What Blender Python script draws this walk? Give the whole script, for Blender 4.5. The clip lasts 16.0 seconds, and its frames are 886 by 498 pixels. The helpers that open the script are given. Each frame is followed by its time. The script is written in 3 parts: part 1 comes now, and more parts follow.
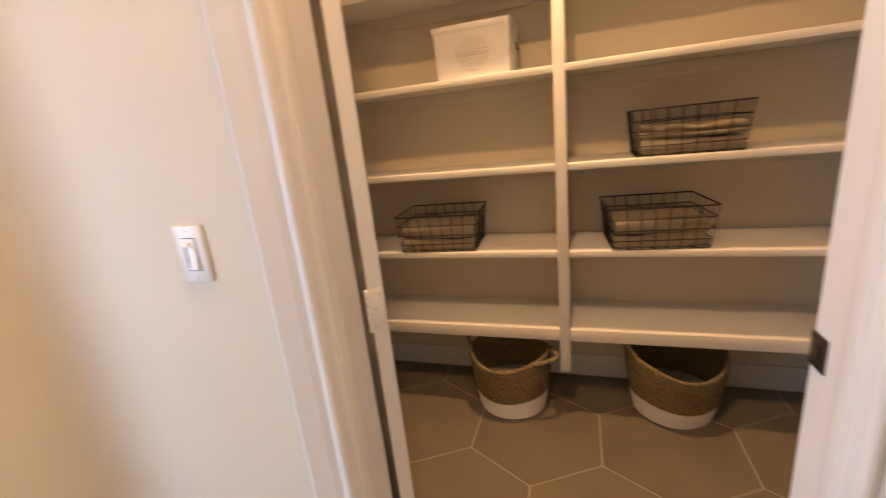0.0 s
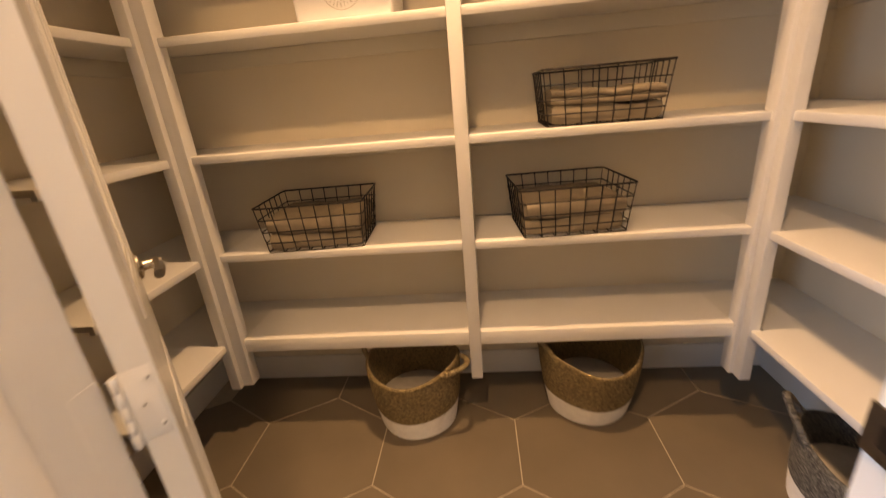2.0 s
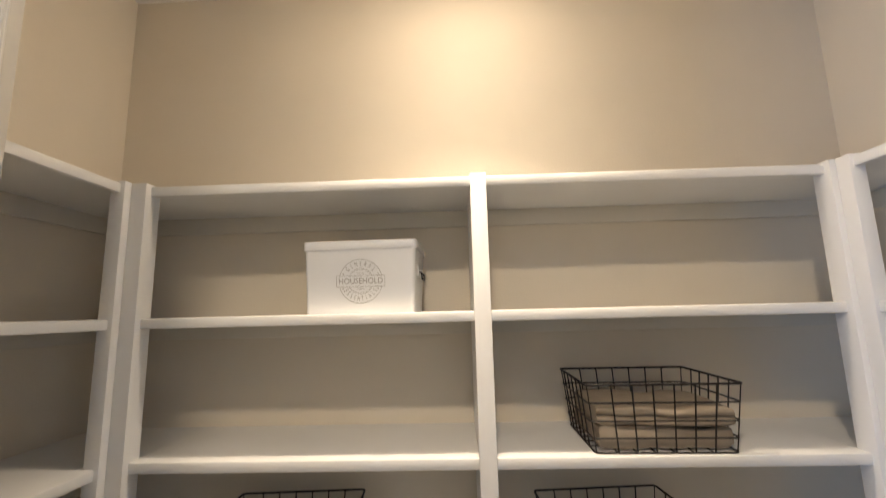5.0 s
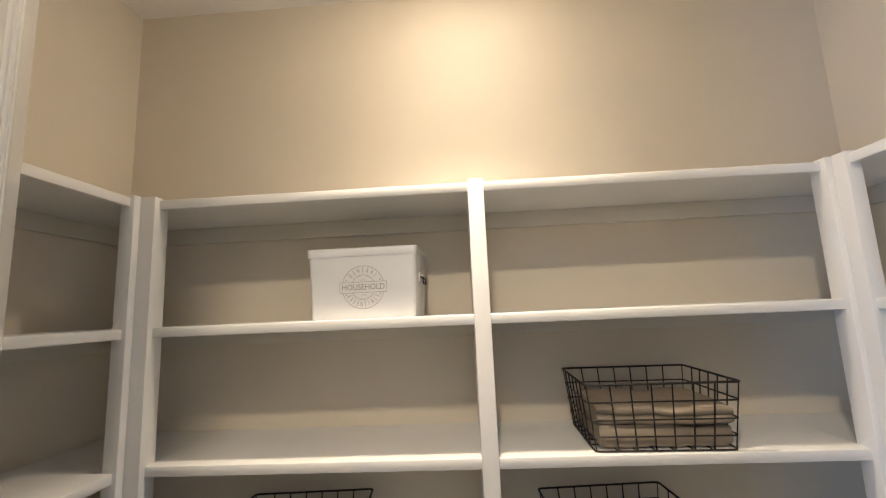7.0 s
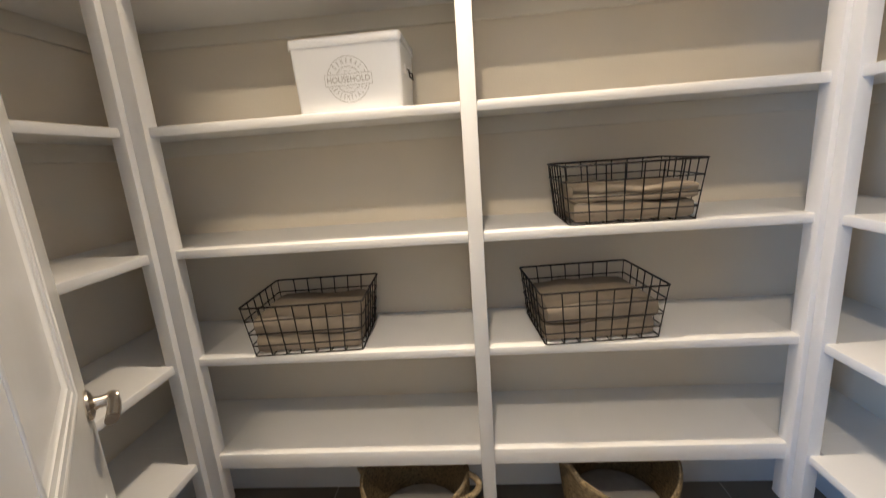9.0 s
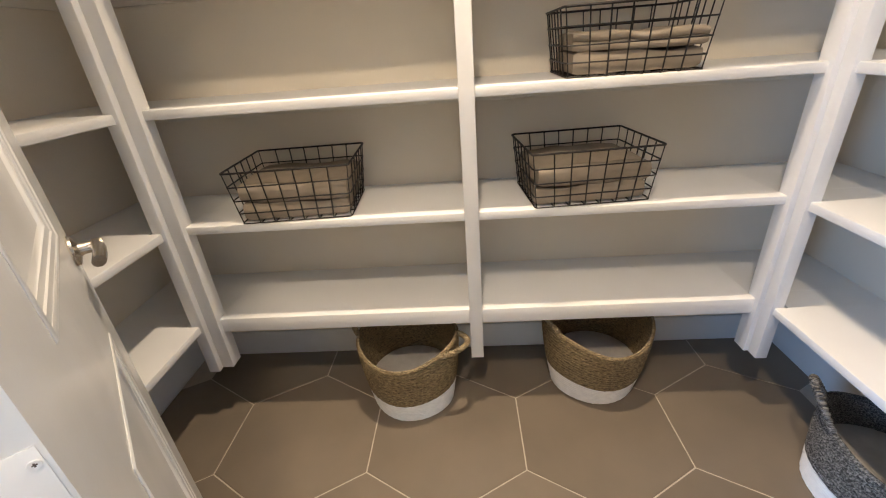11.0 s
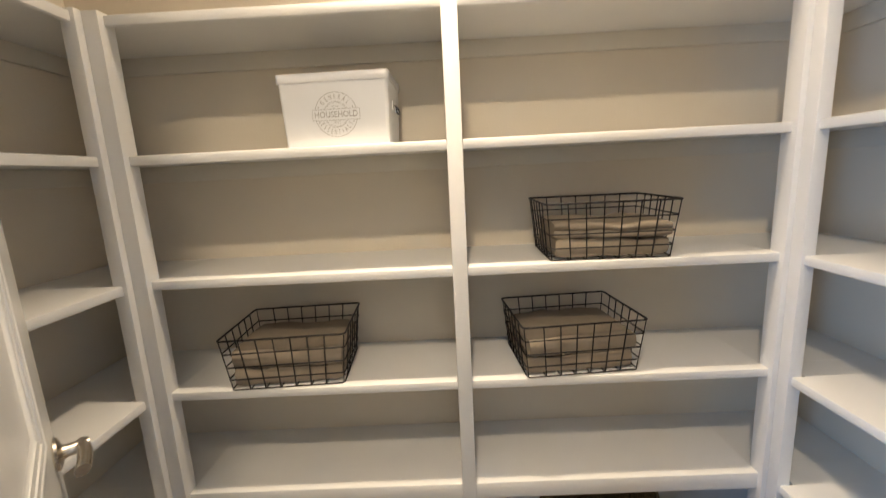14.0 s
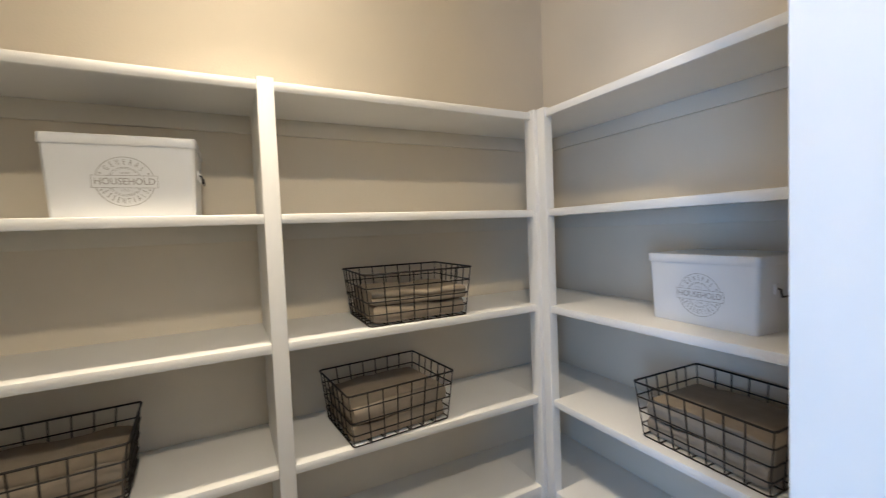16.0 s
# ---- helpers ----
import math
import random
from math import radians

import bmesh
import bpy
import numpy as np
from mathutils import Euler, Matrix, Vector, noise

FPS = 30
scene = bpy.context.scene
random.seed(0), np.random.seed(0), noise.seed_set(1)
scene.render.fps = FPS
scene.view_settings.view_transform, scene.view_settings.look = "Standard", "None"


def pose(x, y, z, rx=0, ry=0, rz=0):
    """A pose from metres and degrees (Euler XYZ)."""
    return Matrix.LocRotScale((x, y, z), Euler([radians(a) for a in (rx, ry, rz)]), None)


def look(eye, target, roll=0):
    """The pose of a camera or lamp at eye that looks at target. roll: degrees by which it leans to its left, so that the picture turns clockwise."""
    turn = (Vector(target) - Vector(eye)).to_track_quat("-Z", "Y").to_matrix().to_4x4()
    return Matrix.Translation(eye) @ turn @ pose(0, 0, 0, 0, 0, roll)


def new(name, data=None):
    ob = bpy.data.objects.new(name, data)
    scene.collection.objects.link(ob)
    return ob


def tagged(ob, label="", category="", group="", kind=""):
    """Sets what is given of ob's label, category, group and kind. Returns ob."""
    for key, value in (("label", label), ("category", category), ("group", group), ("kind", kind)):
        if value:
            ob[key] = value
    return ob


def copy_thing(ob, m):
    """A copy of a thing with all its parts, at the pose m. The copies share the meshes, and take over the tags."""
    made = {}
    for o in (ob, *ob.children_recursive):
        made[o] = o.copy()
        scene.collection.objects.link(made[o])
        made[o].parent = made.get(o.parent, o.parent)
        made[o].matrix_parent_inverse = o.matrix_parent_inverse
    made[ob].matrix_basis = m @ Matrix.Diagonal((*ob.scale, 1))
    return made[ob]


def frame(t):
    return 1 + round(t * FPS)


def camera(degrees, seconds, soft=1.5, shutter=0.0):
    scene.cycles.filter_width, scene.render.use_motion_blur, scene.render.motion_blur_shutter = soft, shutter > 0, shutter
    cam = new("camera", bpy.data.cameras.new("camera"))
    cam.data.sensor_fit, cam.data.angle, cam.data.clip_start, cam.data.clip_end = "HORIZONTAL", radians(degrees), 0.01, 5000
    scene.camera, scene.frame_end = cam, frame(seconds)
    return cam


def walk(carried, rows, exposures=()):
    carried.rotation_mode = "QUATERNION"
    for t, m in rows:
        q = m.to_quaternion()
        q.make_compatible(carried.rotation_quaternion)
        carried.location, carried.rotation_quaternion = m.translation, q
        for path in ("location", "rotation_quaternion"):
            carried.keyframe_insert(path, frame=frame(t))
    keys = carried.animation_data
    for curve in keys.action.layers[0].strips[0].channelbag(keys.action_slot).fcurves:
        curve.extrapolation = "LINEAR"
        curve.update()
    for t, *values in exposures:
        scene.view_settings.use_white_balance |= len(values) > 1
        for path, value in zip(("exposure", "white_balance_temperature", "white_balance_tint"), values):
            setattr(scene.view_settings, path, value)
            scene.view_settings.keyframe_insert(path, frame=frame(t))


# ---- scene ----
cam = camera(93.8, 16.0, soft=1.1, shutter=0.4)
PATH = [
    (0, (0.045, 0.019, 1.43), (-0.578, 1.841, 0.89), -6.0),
    (0.5, (0.081, 0.05, 1.41), (-0.127, 1.933, 0.769), -5.5),
    (1, (0.058, 0.079, 1.382), (-0.035, 1.93, 0.631), -5.2),
    (1.5, (0.024, 0.181, 1.366), (-0.087, 2.017, 0.581), -5.4),
    (2, (0.025, 0.407, 1.383), (-0.161, 2.275, 0.693), -5.1),
    (2.5, (-0.022, 0.586, 1.431), (-0.241, 2.511, 0.933), -3.5),
    (3, (-0.096, 0.728, 1.481), (-0.234, 2.696, 1.156), -3.0),
    (3.5, (-0.087, 0.754, 1.491), (-0.168, 2.737, 1.246), -2.6),
    (4, (-0.092, 0.737, 1.523), (-0.137, 2.735, 1.444), -2.2),
    (4.5, (-0.093, 0.709, 1.593), (-0.142, 2.705, 1.71), -1.6),
    (5, (-0.094, 0.689, 1.644), (-0.156, 2.665, 1.943), -1.4),
    (5.2, (-0.097, 0.682, 1.663), (-0.16, 2.65, 2.018), -1.3),
    (7.3, (-0.059, 0.657, 1.662), (-0.172, 2.639, 1.911), -2.8),
    (7.5, (-0.055, 0.653, 1.648), (-0.178, 2.641, 1.825), -3.0),
    (8, (-0.05, 0.623, 1.62), (-0.186, 2.618, 1.588), -3.7),
    (8.5, (-0.043, 0.605, 1.553), (-0.184, 2.589, 1.339), -4.1),
    (9, (-0.032, 0.599, 1.489), (-0.179, 2.546, 1.058), -4.2),
    (9.5, (-0.033, 0.602, 1.44), (-0.17, 2.493, 0.804), -4.4),
    (10, (-0.042, 0.597, 1.395), (-0.164, 2.42, 0.58), -4.4),
    (10.2, (-0.034, 0.597, 1.383), (-0.163, 2.393, 0.511), -4.7),
    (12.3, (-0.042, 0.574, 1.363), (-0.161, 2.362, 0.474), -4.1),
    (12.5, (-0.037, 0.579, 1.375), (-0.162, 2.387, 0.529), -4.2),
    (12.6, (-0.04, 0.581, 1.38), (-0.164, 2.402, 0.563), -3.9),
    (13, (-0.038, 0.591, 1.427), (-0.161, 2.457, 0.717), -3.9),
    (13.5, (-0.037, 0.598, 1.479), (-0.144, 2.523, 0.949), -3.5),
    (14, (-0.051, 0.597, 1.547), (-0.086, 2.564, 1.187), -2.9),
    (14.5, (-0.065, 0.59, 1.579), (0.058, 2.575, 1.373), -2.3),
    (15, (-0.133, 0.62, 1.606), (0.3, 2.567, 1.469), -2.4),
    (15.5, (-0.126, 0.555, 1.579), (0.526, 2.444, 1.495), -2.3),
    (16, (-0.151, 0.533, 1.576), (0.773, 2.305, 1.485), -2.3),
]
# Warm early picture, then a cooler white balance once inside.
EXPOSURES = [(0.0, -0.02, 14000, 35), (1.0, 0.04, 11900, 29), (1.5, 0.17, 11000, 25), (2.0, 0.31, 13600, 32), (2.5, 0.40, 10800, 21), (3.0, 0.45, 9600, 20), (3.5, 0.48, 8800, 19), (5.0, 0.26, 6450, 13),
             (7.5, 0.24, 6300, 12), (8.0, 0.26, 6250, 12), (9.0, 0.5, 6350, 13), (10.0, 0.74, 6500, 14), (12.5, 0.87, 6700, 14), (13.5, 0.64, 6850, 12), (14.5, 0.44, 6500, 11), (15.5, 0.28, 6300, 9), (16.0, 0.16, 6250, 9)]
walk(cam, [(t, look(eye, target, roll)) for t, eye, target, roll in PATH], EXPOSURES)

# ---------------------------------------------------------------- plan, in metres
XL, XR, YF, YB, CEIL = -1.43, 1.38, 0.765, 2.25, 2.985    # pantry walls and ceiling
YH = 0.630                                                # hall side of the door wall
JL, JR, HEAD = -0.415, 0.404, 2.78                        # clear doorway
FRONT, LFRONT, RFRONT = 1.882, -1.075, 1.006              # shelf fronts: back, left and right runs
LEVELS = (0.470, 0.859, 1.25, 1.645, 2.043)               # shelf tops
NOSE, APRON = 0.030, 0.062                                # height of a shelf's front edge, and of the lowest one of the back run

# ---------------------------------------------------------------- world and lamps
world = bpy.data.worlds.new("daylight")
scene.world = world
world.use_nodes = True
sky = world.node_tree.nodes.new("ShaderNodeTexSky")
sky.sky_type, sky.sun_disc, sky.sun_elevation, sky.sun_rotation = "NISHITA", False, radians(40), radians(60)
world.node_tree.links.new(sky.outputs[0], world.node_tree.nodes["Background"].inputs[0])
world.node_tree.nodes["Background"].inputs[1].default_value = 0.12


def lamp(name, kind, energy, colour, m, **more):
    data = bpy.data.lights.new(name, kind)
    data.energy, data.color = energy, colour
    for key, value in more.items():
        if key == "size":
            data.size = value
        elif key == "size_y":
            data.shape, data.size_y = "RECTANGLE", value
        elif key == "radius":
            data.shadow_soft_size = value
        elif key == "spot":
            data.spot_size, data.spot_blend = radians(value), 1.0
    ob = new(name, data)
    ob.matrix_world = m
    return ob


WARM = (1.0, 0.84, 0.62)
LAMP_IN, LAMP_HALL = (-0.04, 1.73, CEIL), (-0.15, 0.34, CEIL)
for place, power, beam in ((LAMP_IN, 4.2, 98), (LAMP_HALL, 56, 0)):
    x, y, z = place
    lamp("downlight_glow", "POINT", power, WARM, Matrix.Translation((x, y, z - 0.055)), radius=0.045)
    if beam:
        lamp("downlight_beam", "SPOT", beam, WARM, look((x, y, z - 0.055), (x, y, 0)), radius=0.04, spot=80)
        lamp("downlight_lens", "AREA", 3.4, WARM, look((x, y, z - 0.012), (x, y, 0)), size=0.11, size_y=0.11)
# sky light in the hall window's opening
lamp("window_sky", "AREA", 90, (0.25, 0.52, 1.0), look((-2.62, -1.15, 1.1), (0, -1.15 + 1.2, 1.0)), size=1.5, size_y=1.9)


# ---------------------------------------------------------------- materials
def material(name, colour, rough=0.5, metal=0.0, vary=0.06, scale=6.0, bump=0.0, bump_scale=300.0, coat=0.0):
    m = bpy.data.materials.new(name)
    m.use_nodes = True
    n, l = m.node_tree.nodes, m.node_tree.links
    b = n["Principled BSDF"]
    b.inputs["Roughness"].default_value, b.inputs["Metallic"].default_value = rough, metal
    b.inputs["Coat Weight"].default_value = coat
    tex = n.new("ShaderNodeTexCoord")
    big = n.new("ShaderNodeTexNoise")
    big.inputs["Scale"].default_value, big.inputs["Detail"].default_value = scale, 6
    l.new(tex.outputs["Object"], big.inputs["Vector"])
    ramp = n.new("ShaderNodeValToRGB")
    lo, hi = [max(0, c * (1 - vary)) for c in colour], [min(1, c * (1 + vary)) for c in colour]
    ramp.color_ramp.elements[0].position, ramp.color_ramp.elements[1].position = 0.3, 0.7
    ramp.color_ramp.elements[0].color, ramp.color_ramp.elements[1].color = (*lo, 1), (*hi, 1)
    l.new(big.outputs["Fac"], ramp.inputs["Fac"])
    l.new(ramp.outputs["Color"], b.inputs["Base Color"])
    rr = n.new("ShaderNodeMapRange")
    rr.inputs["To Min"].default_value, rr.inputs["To Max"].default_value = max(0.02, rough - 0.07), min(1, rough + 0.07)
    l.new(big.outputs["Fac"], rr.inputs["Value"])
    l.new(rr.outputs["Result"], b.inputs["Roughness"])
    if bump:
        fine = n.new("ShaderNodeTexNoise")
        fine.inputs["Scale"].default_value, fine.inputs["Detail"].default_value = bump_scale, 3
        l.new(tex.outputs["Object"], fine.inputs["Vector"])
        bm_ = n.new("ShaderNodeBump")
        bm_.inputs["Strength"].default_value, bm_.inputs["Distance"].default_value = bump, 0.002
        l.new(fine.outputs["Fac"], bm_.inputs["Height"])
        l.new(bm_.outputs["Normal"], b.inputs["Normal"])
    return m


def straw_material(name, dark, light, rough=0.75, turns=13.0, rows=250.0, lo=0.40, hi=0.64):
    """Twisted fibre: fine strands with light and dark strips."""
    m = bpy.data.materials.new(name)
    m.use_nodes = True
    n, l = m.node_tree.nodes, m.node_tree.links
    b = n["Principled BSDF"]
    b.inputs["Roughness"].default_value = rough
    tex = n.new("ShaderNodeTexCoord")
    split = n.new("ShaderNodeSeparateXYZ")
    l.new(tex.outputs["Object"], split.inputs["Vector"])
    angle = n.new("ShaderNodeMath")
    angle.operation = "ARCTAN2"
    l.new(split.outputs["Y"], angle.inputs[0])
    l.new(split.outputs["X"], angle.inputs[1])
    joined = n.new("ShaderNodeCombineXYZ")
    for source, scale, slot in ((angle.outputs[0], turns, "X"), (split.outputs["Z"], rows, "Y")):
        times = n.new("ShaderNodeMath")
        times.operation = "MULTIPLY"
        times.inputs[1].default_value = scale
        l.new(source, times.inputs[0])
        l.new(times.outputs[0], joined.inputs[slot])
    strands = n.new("ShaderNodeTexNoise")
    strands.inputs["Scale"].default_value, strands.inputs["Detail"].default_value = 1.0, 4
    l.new(joined.outputs["Vector"], strands.inputs["Vector"])
    strands.inputs["Distortion"].default_value = 0.6
    big = n.new("ShaderNodeTexNoise")
    big.inputs["Scale"].default_value = 14
    l.new(tex.outputs["Object"], big.inputs["Vector"])
    ramp = n.new("ShaderNodeValToRGB")
    ramp.color_ramp.elements[0].position, ramp.color_ramp.elements[1].position = lo, hi
    ramp.color_ramp.elements[0].color, ramp.color_ramp.elements[1].color = (*dark, 1), (*light, 1)
    l.new(strands.outputs["Fac"], ramp.inputs["Fac"])
    mix = n.new("ShaderNodeMixRGB")
    mix.blend_type = "MULTIPLY"
    mix.inputs["Fac"].default_value = 0.35
    l.new(ramp.outputs["Color"], mix.inputs["Color1"])
    l.new(big.outputs["Fac"], mix.inputs["Color2"])
    l.new(mix.outputs["Color"], b.inputs["Base Color"])
    bm_ = n.new("ShaderNodeBump")
    bm_.inputs["Strength"].default_value, bm_.inputs["Distance"].default_value = 0.9, 0.004
    l.new(strands.outputs["Fac"], bm_.inputs["Height"])
    l.new(bm_.outputs["Normal"], b.inputs["Normal"])
    return m


def tile_material():
    m = material("taupe_porcelain", (0.185, 0.149, 0.110), 0.34, vary=0.10, scale=3.0, bump=0.05, bump_scale=160)
    n, l = m.node_tree.nodes, m.node_tree.links
    b = n["Principled BSDF"]
    info = n.new("ShaderNodeObjectInfo")
    hsv = n.new("ShaderNodeHueSaturation")
    mr = n.new("ShaderNodeMapRange")
    mr.inputs["To Min"].default_value, mr.inputs["To Max"].default_value = 0.93, 1.07
    l.new(info.outputs["Random"], mr.inputs["Value"])
    l.new(mr.outputs["Result"], hsv.inputs["Value"])
    l.new(b.inputs["Base Color"].links[0].from_socket, hsv.inputs["Color"])
    l.new(hsv.outputs["Color"], b.inputs["Base Color"])
    return m


WHITE = material("white_semigloss_paint", (0.80, 0.787, 0.76), 0.48, vary=0.02, scale=5, bump=0.06, bump_scale=90)
DOORWHITE = material("white_gloss_door_paint", (0.76, 0.757, 0.735), 0.24, vary=0.02, scale=4, bump=0.04, bump_scale=70)
# cleats: shelf white with the warm shade under the shelves mixed into its colour
CLEAT = material("shade_tinted_cleat", (0.71, 0.66, 0.565), 0.6, vary=0.03, scale=4, bump=0.1, bump_scale=120)
WALL = material("greige_wall_paint", (0.75, 0.672, 0.553), 0.66, vary=0.03, scale=2.5, bump=0.25, bump_scale=140)
CEILING = material("ceiling_paint", (0.86, 0.83, 0.78), 0.75, vary=0.03, scale=3, bump=0.3, bump_scale=120)
TILE = tile_material()
GROUT = material("sand_grout", (0.50, 0.44, 0.36), 0.85, vary=0.12, scale=25, bump=0.4, bump_scale=500)
WIRE = material("dark_bronze_wire", (0.011, 0.007, 0.005), 0.5, 0.1, vary=0.2, scale=40)
NICKEL = material("brushed_nickel", (0.62, 0.57, 0.50), 0.24, 1.0, vary=0.05, scale=60)
STEEL = material("dark_bronze_plate", (0.16, 0.13, 0.11), 0.3, 0.9, vary=0.1, scale=60)
TIN = material("white_enamelled_tin", (0.735, 0.74, 0.75), 0.36, vary=0.015, scale=8)
PRINT = material("grey_printed_ink", (0.30, 0.28, 0.26), 0.55, vary=0.05, scale=30)
TOWEL = material("oatmeal_towel", (0.30, 0.245, 0.185), 0.95, vary=0.10, scale=22, bump=1.0, bump_scale=520)
STRAW = straw_material("natural_straw", (0.105, 0.067, 0.030), (0.42, 0.305, 0.155), turns=15.0, rows=330.0, lo=0.36, hi=0.66)
STRAWRIM = straw_material("pale_rope", (0.20, 0.14, 0.075), (0.50, 0.39, 0.23))
GREYSTRAW = straw_material("grey_straw", (0.040, 0.037, 0.033), (0.40, 0.38, 0.35), turns=34.0, rows=240.0, lo=0.42, hi=0.72)
DIPPED = material("white_dipped_straw", (0.86, 0.84, 0.80), 0.7, vary=0.06, scale=40, bump=1.0, bump_scale=75)
LINING = material("pale_basket_lining", (0.50, 0.47, 0.43), 0.85, vary=0.08, scale=30, bump=0.6, bump_scale=200)
PLASTIC = material("white_switch_plastic", (0.82, 0.81, 0.79), 0.28, vary=0.01)
SCREW = material("painted_screw", (0.62, 0.61, 0.60), 0.4, 0.2)
GLOW = bpy.data.materials.new("lamp_lens")
GLOW.use_nodes = True
GLOW.node_tree.nodes["Principled BSDF"].inputs["Emission Color"].default_value = (*WARM, 1)
GLOW.node_tree.nodes["Principled BSDF"].inputs["Emission Strength"].default_value = 6
GLASS = bpy.data.materials.new("window_glass")
GLASS.use_nodes = True
GLASS.node_tree.nodes["Principled BSDF"].inputs["Transmission Weight"].default_value = 1
GLASS.node_tree.nodes["Principled BSDF"].inputs["Roughness"].default_value = 0.02


# ---------------------------------------------------------------- mesh helpers
def box(bm, x0, x1, y0, y1, z0, z1, bevel=0.0, segments=2):
    """Adds a box, its edges rounded."""
    made = bmesh.ops.create_cube(bm, size=1, matrix=Matrix.LocRotScale(((x0 + x1) / 2, (y0 + y1) / 2, (z0 + z1) / 2), None, (x1 - x0, y1 - y0, z1 - z0)))
    if bevel:
        edges = list({e for v in made["verts"] for e in v.link_edges})
        bmesh.ops.bevel(bm, geom=edges, offset=bevel, segments=segments, affect="EDGES", profile=0.5)
    return bm


def boxes(*rows, bevel=0.0):
    bm = bmesh.new()
    for r in rows:
        box(bm, *r, bevel=bevel)
    return bm


def prism(bm, outline, axis, a, b):
    """Adds a closed outline drawn out along an axis from a to b."""
    def at(p, w):
        return {"x": (w, p[0], p[1]), "y": (p[0], w, p[1]), "z": (p[0], p[1], w)}[axis]
    one, two = [bm.verts.new(at(p, a)) for p in outline], [bm.verts.new(at(p, b)) for p in outline]
    bm.faces.new(one)
    bm.faces.new(two[::-1])
    for i in range(len(outline)):
        j = (i + 1) % len(outline)
        bm.faces.new((one[j], one[i], two[i], two[j]))
    bmesh.ops.recalc_face_normals(bm, faces=bm.faces)
    return bm


def tube(bm, points, radius, sides=6, closed=False):
    """Adds a round wire along points."""
    pts = [Vector(p) for p in points]
    rings, count = [], len(pts)
    for i, p in enumerate(pts):
        before = pts[i - 1] if i or closed else p
        after = pts[(i + 1) % count] if i < count - 1 or closed else p
        way = (after - before).normalized()
        side = way.cross(Vector((0, 0, 1)))
        side = side.normalized() if side.length > 0.05 else way.cross(Vector((0, 1, 0))).normalized()
        other = side.cross(way)
        rings.append([bm.verts.new(p + radius * (math.cos(a) * side + math.sin(a) * other)) for a in (2 * math.pi * k / sides for k in range(sides))])
    pairs = list(zip(rings, rings[1:])) + ([(rings[-1], rings[0])] if closed else [])
    for one, two in pairs:
        for k in range(sides):
            bm.faces.new((one[k], one[(k + 1) % sides], two[(k + 1) % sides], two[k]))
    if not closed:
        bm.faces.new(rings[0][::-1])
        bm.faces.new(rings[-1])
    return bm


def lathe(bm, profile, sides=32, m=Matrix()):
    """Adds a turned shape from (radius, height) rows."""
    rings = [[bm.verts.new(m @ Vector((r * math.cos(a), r * math.sin(a), z))) for a in (2 * math.pi * k / sides for k in range(sides))] for r, z in profile]
    for one, two in zip(rings, rings[1:]):
        for k in range(sides):
            bm.faces.new((one[k], one[(k + 1) % sides], two[(k + 1) % sides], two[k]))
    bm.faces.new(rings[0][::-1])
    bm.faces.new(rings[-1])
    return bm


def mesh_of(name, bm, mat, smooth=True):
    bmesh.ops.recalc_face_normals(bm, faces=bm.faces)
    data = bpy.data.meshes.new(name)
    bm.to_mesh(data)
    bm.free()
    data.materials.append(mat)
    if smooth:
        data.polygons.foreach_set("use_smooth", [True] * len(data.polygons))
        data.set_sharp_from_angle(angle=radians(38))
    return data


def part(name, bm, mat, parent, label="", smooth=True):
    ob = new(name, mesh_of(name, bm, mat, smooth))
    ob.parent = parent
    if label:
        ob["label"] = label
    return ob


def thing(name, m, label, category, group="", kind=""):
    ob = new(name)
    ob.empty_display_size = 0.05
    ob.matrix_world = m
    return tagged(ob, label, category, group, kind)


def structure(name, bm, mat, label, category):
    return tagged(new(name, mesh_of(name, bm, mat)), label, category, "", "structure")


# ---------------------------------------------------------------- the setting
T = 0.115
HX0, HX1, HY0 = -2.7, 1.5, -2.9           # hall bounds
structure("floor", boxes((HX0 - 0.1, HX1 + 0.1, HY0 - 0.1, YB + T, -0.12, -0.0025)), GROUT, "large taupe hexagon floor tiles with pale grout joints", "floor")
structure("ceiling", boxes((HX0 - 0.1, HX1 + 0.1, HY0 - 0.1, YB + T, CEIL, CEIL + 0.12)), CEILING, "matt off-white painted ceiling", "ceiling")
structure("wall_north", boxes((XL - T, XR + T, YB, YB + T, 0, CEIL)), WALL, "plain greige painted pantry wall behind the shelves", "wall")
structure("wall_west", boxes((XL - T, XL, YF, YB, 0, CEIL)), WALL, "plain greige painted pantry side wall", "wall")
structure("wall_east", boxes((XR, XR + T, YF, YB, 0, CEIL)), WALL, "plain greige painted pantry side wall", "wall")
structure("wall_door", boxes((HX0, JL - 0.02, YH, YF, 0, CEIL), (JR + 0.02, HX1 + 0.0, YH, YF, 0, CEIL), (JL - 0.02, JR + 0.02, YH, YF, HEAD + 0.02, CEIL)), WALL, "greige painted wall with a doorway through it", "wall")
structure("wall_stub", boxes((-1.42, -1.30, 0.40, YH, 0, CEIL), bevel=0.02), WALL, "short greige wall beside the hall corner", "wall")
cove = [(-1.30, YH - 0.2)] + [(-1.10 - 0.2 * math.cos(radians(a)), YH - 0.2 + 0.2 * math.sin(radians(a))) for a in range(6, 85, 6)] + [(-1.10, YH), (-1.30, YH)]
structure("trim", prism(bmesh.new(), cove, "z", 0, CEIL), WALL, "rounded plaster cove in the hall corner", "cove")
structure("wall_hall_east", boxes((HX1, HX1 + T, HY0, YH, 0, CEIL)), WALL, "plain greige painted hall wall", "wall")
structure("wall_hall_south", boxes((HX0, HX1, HY0 - T, HY0, 0, CEIL)), WALL, "plain greige painted hall wall", "wall")
